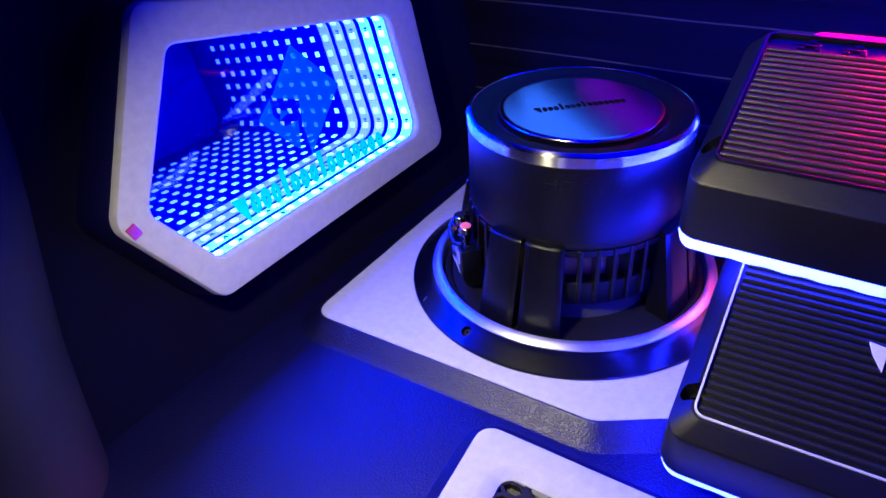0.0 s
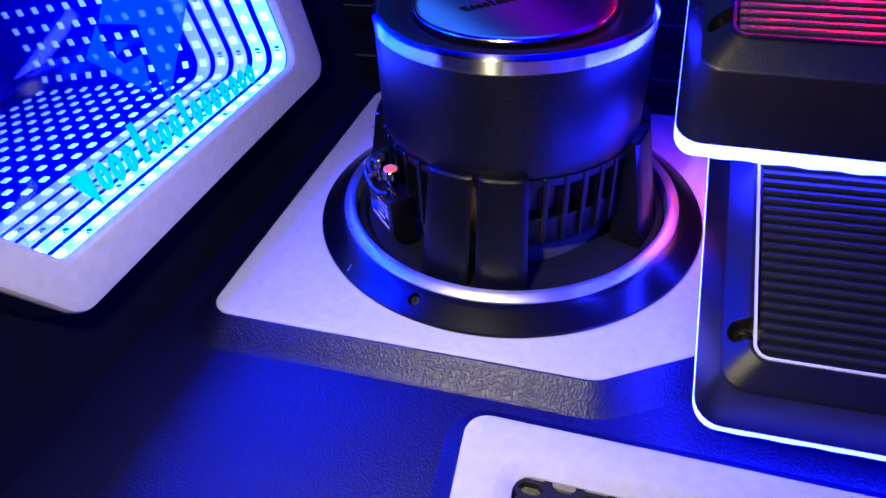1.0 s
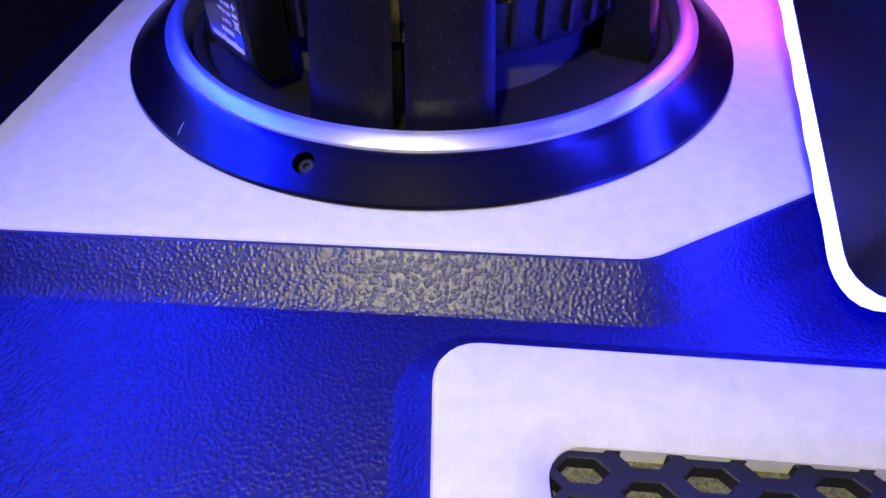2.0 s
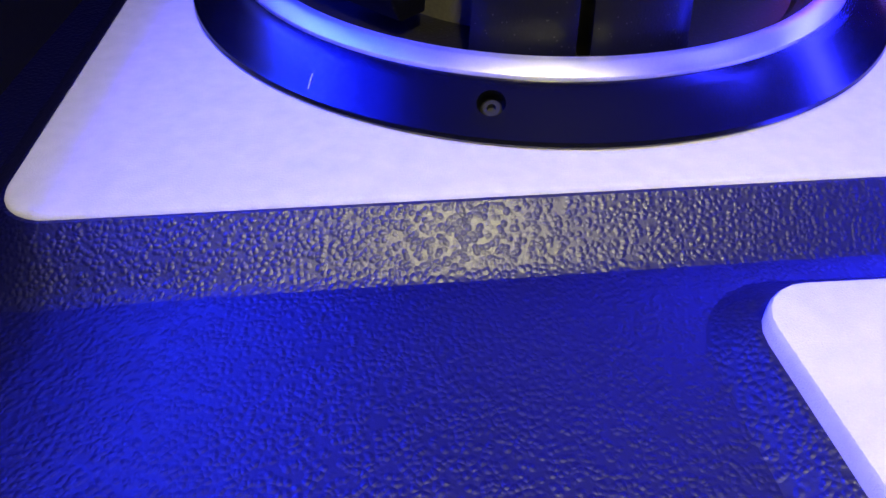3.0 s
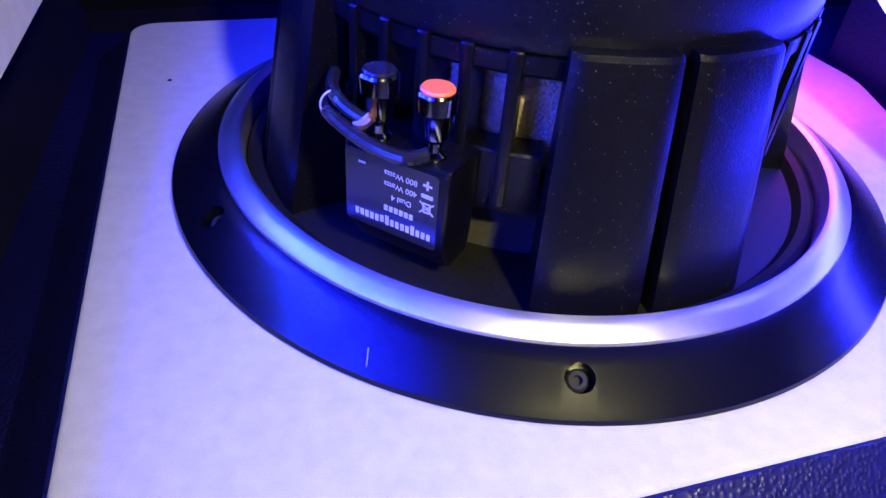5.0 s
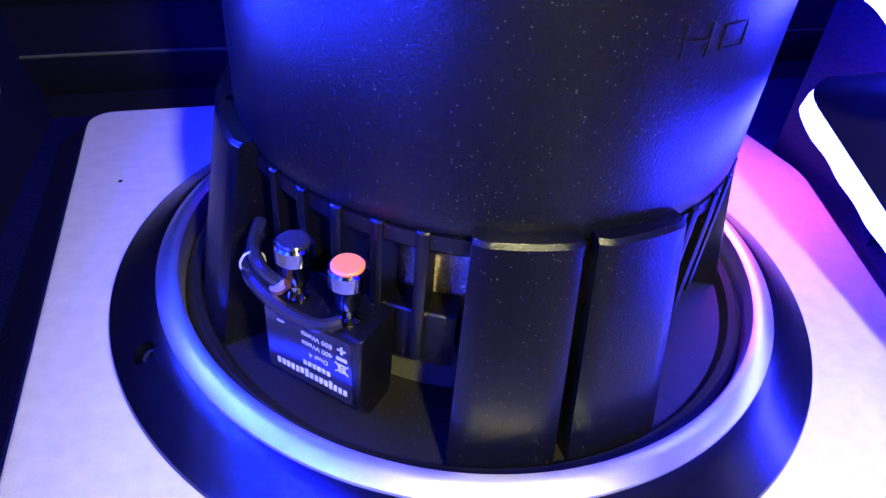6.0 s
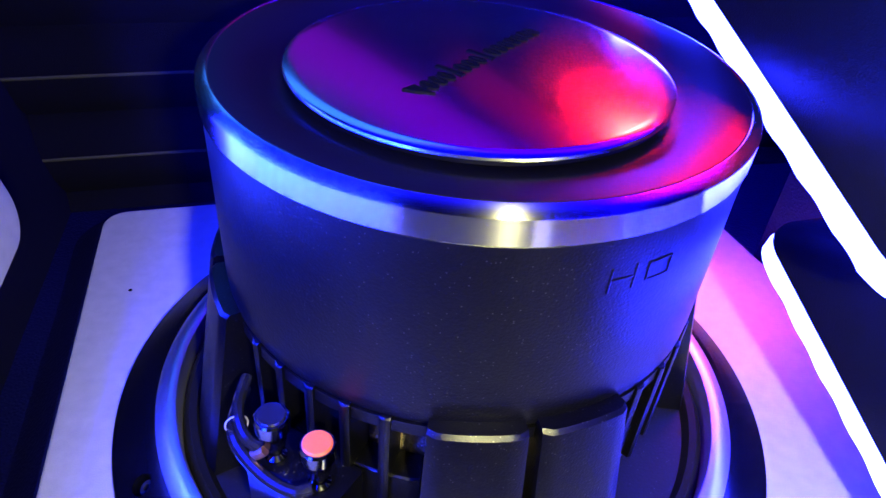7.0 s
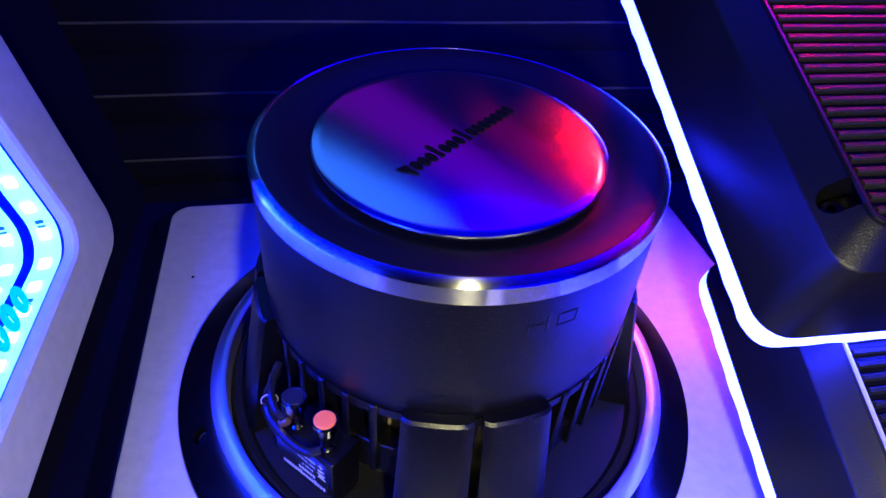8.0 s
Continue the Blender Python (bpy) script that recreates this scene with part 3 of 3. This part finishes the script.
for tx, material, text in ((0.0085, M_RED, "chrome post with an orange-red cap"), (-0.0085, M_GLOSS, "chrome post with a black cap")):
    post = part("binding_post", lathe(post_profile, 32), M_NICKEL, terminal, text)
    part("post_cap", lathe([(0.0, 0.0650), (0.0040, 0.0650), (0.0044, 0.0645), (0.0044, 0.0630), (0.0, 0.0630)], 32), material, post)
    post.matrix_basis = Matrix.Translation((tx, -0.0905, 0))
part("speaker_wire", tube([(-0.033, -0.078, 0.0475), (-0.026, -0.090, 0.0490), (-0.018, -0.0965, 0.0500), (-0.006, -0.0990, 0.0480), (0.004, -0.0980, 0.0470), (0.0088, -0.0940, 0.0478)], 0.0020), M_GLOSS, terminal, "black insulated wire")
part("speaker_wire", tube([(-0.033, -0.077, 0.0520), (-0.025, -0.0885, 0.0538), (-0.0165, -0.0945, 0.0535), (-0.0105, -0.0945, 0.0515)], 0.0019), M_GLOSS, terminal, "black insulated wire")
bm = tube([(-0.0120, -0.0958, 0.0500), (-0.0098, -0.0962, 0.0512), (-0.0078, -0.0950, 0.0535)], 0.0015, 8)
part("copper_strand", bm, M_COPPER, terminal, "bare copper strands")
bm = tube([(-0.0225 + 0.0020 * math.cos(a), -0.0918 + 0.0028 * math.cos(a), 0.0514 + 0.0038 * math.sin(a)) for a in [2 * math.pi * i / 10 for i in range(11)]], 0.0003, 6)
part("cable_tie", bm, M_WHITE, terminal, "clear cable tie")

# ---- speaker grille panel ----
grille = empty("grille_panel", Matrix.Translation((0, 0, -0.0065)), "pale suede frame round a black honeycomb speaker grille", "speaker grille")
GO, GI = GRILLE_OUT, GRILLE_IN
bm = skin(bmesh.new(), [at(GO, -0.006), at(GO, 0.0022), at(offset(GO, -0.0006), 0.0034), at(offset(GO, -0.0018), 0.004), at(offset(GI, 0.0085), 0.004), at(offset(GI, 0.0072), 0.0035), at(offset(GI, 0.0006), -0.0002), at(GI, -0.0008), at(GI, -0.006)])
part("frame", bm, M_SUEDE, grille)
bm = bmesh.new()
inner = offset(GI, 0.002)


def inside(p, line):
    hit = False
    for i in range(len(line)):
        a, b = line[i - 1], line[i]
        if (a.y > p[1]) != (b.y > p[1]) and p[0] < (b.x - a.x) * (p[1] - a.y) / (b.y - a.y) + a.x:
            hit = not hit
    return hit


GX = Vector((1, 0.1053)).normalized()
GY = Vector((-GX.y, GX.x))
for i in range(28):
    for j in range(20):
        c = Vector((0.062, -0.192)) + GX * 0.0150 * i - GY * (0.0100 * j + (0.0050 if i % 2 else 0))
        if not inside(c, inner):
            continue
        o1, o2 = ([c + (GX * math.cos(k * math.pi / 3) + GY * 0.577 * math.sin(k * math.pi / 3)) * r for k in range(6)] for r in (0.0063, 0.01003))
        skin(bm, [at(o1, -0.0066), at(o1, -0.0018), at(offset(o1, 0.0004), -0.0015), at(o2, -0.0015), at(o2, -0.0066)])
hexes = part("honeycomb", bm, M_MESH, grille, "black honeycomb mesh", False)
tagged(hexes, kind="stuff")
part("cloth", skin(bmesh.new(), [at(offset(GI, 0.004), -0.0072), at(offset(GI, 0.004), -0.0062)], True, True), M_CLOTH, grille, "grey speckled speaker cloth")

# ---- infinity light panel on the side wall ----
PANEL = WALL @ Matrix.Translation((-0.0050, 0.0015, 0.0060))
panel = empty("light_panel", PANEL, "infinity mirror with blue LEDs in a pale suede frame", "light panel")
bm = skin(bmesh.new(), [at(FRAME_IN, -0.006), at(FRAME_IN, -0.0015), at(offset(FRAME_IN, 0.0012), -0.0003), at(offset(FRAME_IN, 0.003), 0.0), at(offset(FRAME_OUT, -0.004), 0.0), at(offset(FRAME_OUT, -0.0012), -0.001), at(FRAME_OUT, -0.0035), at(FRAME_OUT, -0.008)])
part("frame", bm, M_SUEDE, panel)
bm = skin(bmesh.new(), [at(offset(FRAME_IN, 0.002), -0.008), at(offset(FRAME_OUT, -0.002), -0.0075), at(offset(FRAME_OUT, 0.001), -0.012), at(offset(FRAME_OUT, 0.004), -0.040), at(offset(FRAME_OUT, 0.004), -0.042), at(offset(FRAME_IN, 0.002), -0.042)])
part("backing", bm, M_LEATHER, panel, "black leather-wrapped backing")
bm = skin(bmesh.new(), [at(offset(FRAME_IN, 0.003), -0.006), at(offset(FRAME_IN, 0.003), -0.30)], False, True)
part("light_box", bm, M_BOX, panel, "inside of the box, painted blue as LED haze")
# loops behind the first are modelled, ever dimmer, in place of mirror reflections
LOOPS = 15
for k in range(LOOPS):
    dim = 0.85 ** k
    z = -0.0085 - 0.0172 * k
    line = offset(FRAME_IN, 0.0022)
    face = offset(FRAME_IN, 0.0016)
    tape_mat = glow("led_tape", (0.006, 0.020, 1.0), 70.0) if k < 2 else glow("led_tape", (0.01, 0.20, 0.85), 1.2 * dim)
    if k < 5:
        tape = part("led_tape", skin(bmesh.new(), [at(line, z), [(p.x, p.y, z) for p in face], [(p.x, p.y, z - 0.0118) for p in face], at(line, z - 0.0118)]), tape_mat, panel, "glowing blue LED tape; deeper loops are modelled reflections")
    bm = bmesh.new()
    run = 0.004
    pitch = 0.0142
    inner_line = offset(FRAME_IN, 0.0008)
    total = 0.0
    for i in range(len(inner_line)):
        a, b = inner_line[i - 1], inner_line[i]
        seg = (b - a).length
        while run < total + seg:
            p = a + (b - a) * ((run - total) / max(seg, 1e-9))
            d = (b - a).normalized()
            ang = math.atan2(d.y, d.x)
            box(0, 0, 0, 0.0050, 0.0012, 0.0046, bm=bm, m=Matrix.Translation((p.x, p.y, z - 0.0058)) @ Matrix.Rotation(ang, 4, "Z"))
            run += pitch
        total += seg
    leds = part("led_row", bm, glow("led_chip", (0.016, 0.034, 1.0), (200.0 if k < 2 else 100.0) * dim), panel, "row of blue LED chips; deeper rows are modelled reflections", False)
# pads repeat on the three deeper loops as part of the modelled reflections
first_spot = None
for k in range(4):
    line, total, run = offset(FRAME_IN, 0.0014), 0.0, 0.011
    for i in range(len(line)):
        a, b = line[i - 1], line[i]
        seg = (b - a).length
        d = (b - a).normalized() if seg > 1e-9 else Vector((1, 0))
        while run < total + seg:
            p = a + d * (run - total)
            m = Matrix.Translation((p.x, p.y, -0.0085 - 0.0172 * k - 0.0059)) @ Matrix.Rotation(math.atan2(d.y, d.x), 4, "Z")
            if first_spot is None:
                bm = box(-0.0014, 0, 0, 0.0016, 0.0005, 0.0034)
                first_spot = part("solder_spot", box(0.0014, 0, 0, 0.0016, 0.0005, 0.0034, bm=bm), M_STRIP, panel, "dark pair of solder pads on the tape", False)
                first_spot.matrix_basis = m
            else:
                again(first_spot, m)
            run += 0.0426
        total += seg
pane = part("pane", skin(bmesh.new(), [at(offset(FRAME_IN, 0.002), -0.0045), at(offset(FRAME_IN, 0.002), -0.0065)], True, True), M_GLASS, panel, "half-mirrored glass pane", False)
pane.visible_shadow = False
# etched emblem: kite facets and a line of strokes
emblem = [
    [(-0.0011, 0.0706), (-0.0319, 0.0413), (-0.0084, 0.0318), (-0.0117, 0.0149), (-0.0114, -0.0102), (0.0347, 0.0292)],
    [(-0.0340, 0.0413), (-0.0494, 0.0301), (-0.0208, -0.0030), (-0.0153, 0.0180), (-0.0287, 0.0183), (-0.0356, 0.0288)],
    [(-0.0280, 0.0306), (-0.0310, 0.0240), (-0.0203, 0.0266)],
]
bm = bmesh.new()
for shape in emblem:
    pts = [Vector(q) for q in shape]
    skin(bm, [at(pts, -0.0042), at(pts, -0.0044)], True, True)
etch = part("etched_emblem", bm, M_ETCH, pane, "frosted etched emblem", False)
etch.visible_shadow = False
bm = stroke_row(MARKS, -0.080, 0.068, -0.0215, -0.0290, 0.0165, 0.0125, 0.0037, -0.0044, -0.0041)
etch = part("etching", bm, M_ETCH_TEXT, pane, "frosted etched strokes", False)
etch.visible_shadow = False
bm = slab(rounded([(-0.1715, 0.0075), (-0.1685, -0.0005), (-0.1620, 0.0010), (-0.1648, 0.0095)], 0.0006, 3), 0.0, 0.0012, 0.0003)
part("badge", bm, M_BADGE, panel, "small shiny red badge")

# ---- amplifiers ----
AMP = Matrix.Translation((0.1578, -0.1591, 0.0676)) @ Euler((radians(21.6), radians(-1.1), radians(7.2)), "YXZ").to_matrix().to_4x4()
AMP_UP = Matrix.Translation((0.1212, -0.0764, 0.1696)) @ Euler((radians(18.4), radians(-0.2), radians(6.2)), "YXZ").to_matrix().to_4x4()
WID = 0.30


def amplifier(m, back, led, line_material, label):
    amp = empty("amplifier", m, label, "amplifier", "stacked amplifiers")
    BASE = rounded([(-0.0155, -0.0155), (WID, -0.0155), (WID, back), (-0.0155, back)], 0.013, 6)
    TOPO = rounded([(-0.0118, -0.0125), (WID - 0.003, -0.0125), (WID - 0.003, 0.1220), (-0.0118, 0.1220)], 0.011, 6)
    TOPI = rounded([(0.0, 0.0), (WID - 0.015, 0.0), (WID - 0.015, 0.1165), (0.0, 0.1165)], 0.006, 6)
    bm = skin(bmesh.new(), [at(offset(BASE, -0.004), -0.0605), at(offset(BASE, -0.0026), -0.0548), at(offset(BASE, 0.0002), -0.0542), at(offset(BASE, -0.0002), -0.0520), at(TOPO, -0.0125), at(offset(TOPO, -0.0005), -0.0114), at(offset(TOPO, -0.0012), -0.0109), at(offset(TOPI, 0.0026), -0.0026), at(offset(TOPI, 0.0020), -0.0022), at(offset(TOPI, 0.0006), -0.0022), at(offset(TOPI, -0.0006), -0.0036)], True, True)
    body = part("body", bm, M_AMP, amp)
    EDGE = dense(BASE, 0.002)
    sag = [0.0004 * math.sin(0.63 * k) + 0.0005 * noise.noise(Vector((k * 0.13, led * 900, 0))) for k in range(len(EDGE))]
    rings = []
    for push, z, g in ((-0.003, -0.0542, 0), (-0.0004, -0.0546, 0), (0.0001, -0.0550 - led / 2, 0.5), (-0.0004, -0.0550 - led, 1), (-0.003, -0.0554 - led, 1)):
        rings.append([(p.x, p.y, z + g * w) for p, w in zip(offset(EDGE, push), sag)])
    bm = skin(bmesh.new(), rings)
    part("edge_light", bm, M_LED, amp, "glowing blue-white LED edge")
    bm = skin(bmesh.new(), [at(offset(TOPI, 0.0006), -0.0026), at(offset(TOPI, 0.0006), -0.0012), at(offset(TOPI, -0.0006), -0.0012), at(offset(TOPI, -0.0006), -0.0040)])
    part("inlay", bm, line_material, amp, "thin inlaid outline")
    first = None
    for k in range(20):
        y = 0.0040 + 0.0050 * k
        if first is None:
            bm = bmesh.new()
            sec = [(0.0, -0.0040), (0.0, -0.0022), (0.0006, -0.0014), (0.0020, -0.0014), (0.0026, -0.0022), (0.0026, -0.0040)]
            skin(bm, [[(0.0022, a, b) for a, b in sec], [(WID - 0.0172, a, b) for a, b in sec]], True, True)
            first = part("fin", bm, M_FIN, amp)
            first.matrix_basis = Matrix.Translation((0, y, 0))
        else:
            again(first, Matrix.Translation((0, y, 0)))
    bm = bmesh.new()
    for i in range(9):
        x = 0.024 + 0.024 * i
        for dx, dy, sx, sy in ((0, 0, 0.012, 0.0022), (0.002, 0.0038, 0.005, 0.0030), (-0.004, -0.0032, 0.004, 0.0026), (0.005, -0.0030, 0.003, 0.003)):
            box(x + dx, 0.1085 + dy, -0.0032, sx, sy, 0.0014, 0.0003, bm=bm)
    part("emboss", bm, M_BLACK, amp)
    bpy.context.view_layer.update()
    m = Matrix.Translation((-0.0066, 0.0128, -0.0052)) @ Matrix.Rotation(radians(-26), 4, "Y")
    for slide in (0.0, 0.0028, 0.0050):
        drill(body, m @ Matrix.Translation((slide, 0, 0)), 0.0052, 0.0120)
    screw = part("screw", lathe([(0.0, -0.0110), (0.0014, -0.0110), (0.0016, -0.0090), (0.0032, -0.0090), (0.0040, -0.0100), (0.0040, -0.0118), (0.0, -0.0118)], 20), M_BLACK, amp, "black steel socket screw in its hole")
    screw.matrix_basis = m
    return amp


amp = amplifier(AMP, 0.1590, 0.0085, M_LINE, "black ribbed amplifier with a glowing blue edge, standing tilted")
upper = amplifier(AMP_UP, 0.1850, 0.0095, M_DARKLINE, "black ribbed amplifier lit red, resting on the rear ledge of another")
bm = stroke_row(MARKS, 0.0790, 0.2150, 0.0620, 0.0620, 0.0120, 0.0120, 0.0026, -0.0016, -0.0003)
part("wordmark", bm, M_MARK, amp, "raised white strokes", False)["kind"] = "stuff"

# leather riser under the amplifiers
k0 = [(0.075, 0.004), (WID - 0.02, 0.004), (WID - 0.02, 0.145), (0.075, 0.145)]
low = [AMP @ Vector((x, y, -0.0618)) for x, y in k0]
riser_parts = skin(bmesh.new(), [[(p.x, p.y, FLOOR_Z - 0.003) for p in low], [tuple(p) for p in low]], True, True)
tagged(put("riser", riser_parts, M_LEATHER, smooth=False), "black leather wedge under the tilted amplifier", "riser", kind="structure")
k1 = [(0.09, 0.065), (WID - 0.02, 0.065), (WID - 0.02, 0.145), (0.09, 0.145)]
far_top = [AMP_UP @ Vector((x, y, -0.0618)) for x, y in k1]
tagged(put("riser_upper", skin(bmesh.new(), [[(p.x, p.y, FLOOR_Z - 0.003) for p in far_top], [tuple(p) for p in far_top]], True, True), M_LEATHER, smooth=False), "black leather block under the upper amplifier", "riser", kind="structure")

# suede cover behind the upper amplifier
cover = rounded([(0.018, 0.1360), (0.24, 0.1360), (0.24, 0.160), (0.018, 0.160)], [0.012, 0.004, 0.004, 0.01], 5)
cv = put("suede_cover", slab(cover, -0.052, -0.027, 0.002), M_SUEDE)
cv.matrix_world = AMP_UP.copy()
tagged(cv, "pale suede cover panel behind the upper amplifier", "panel")
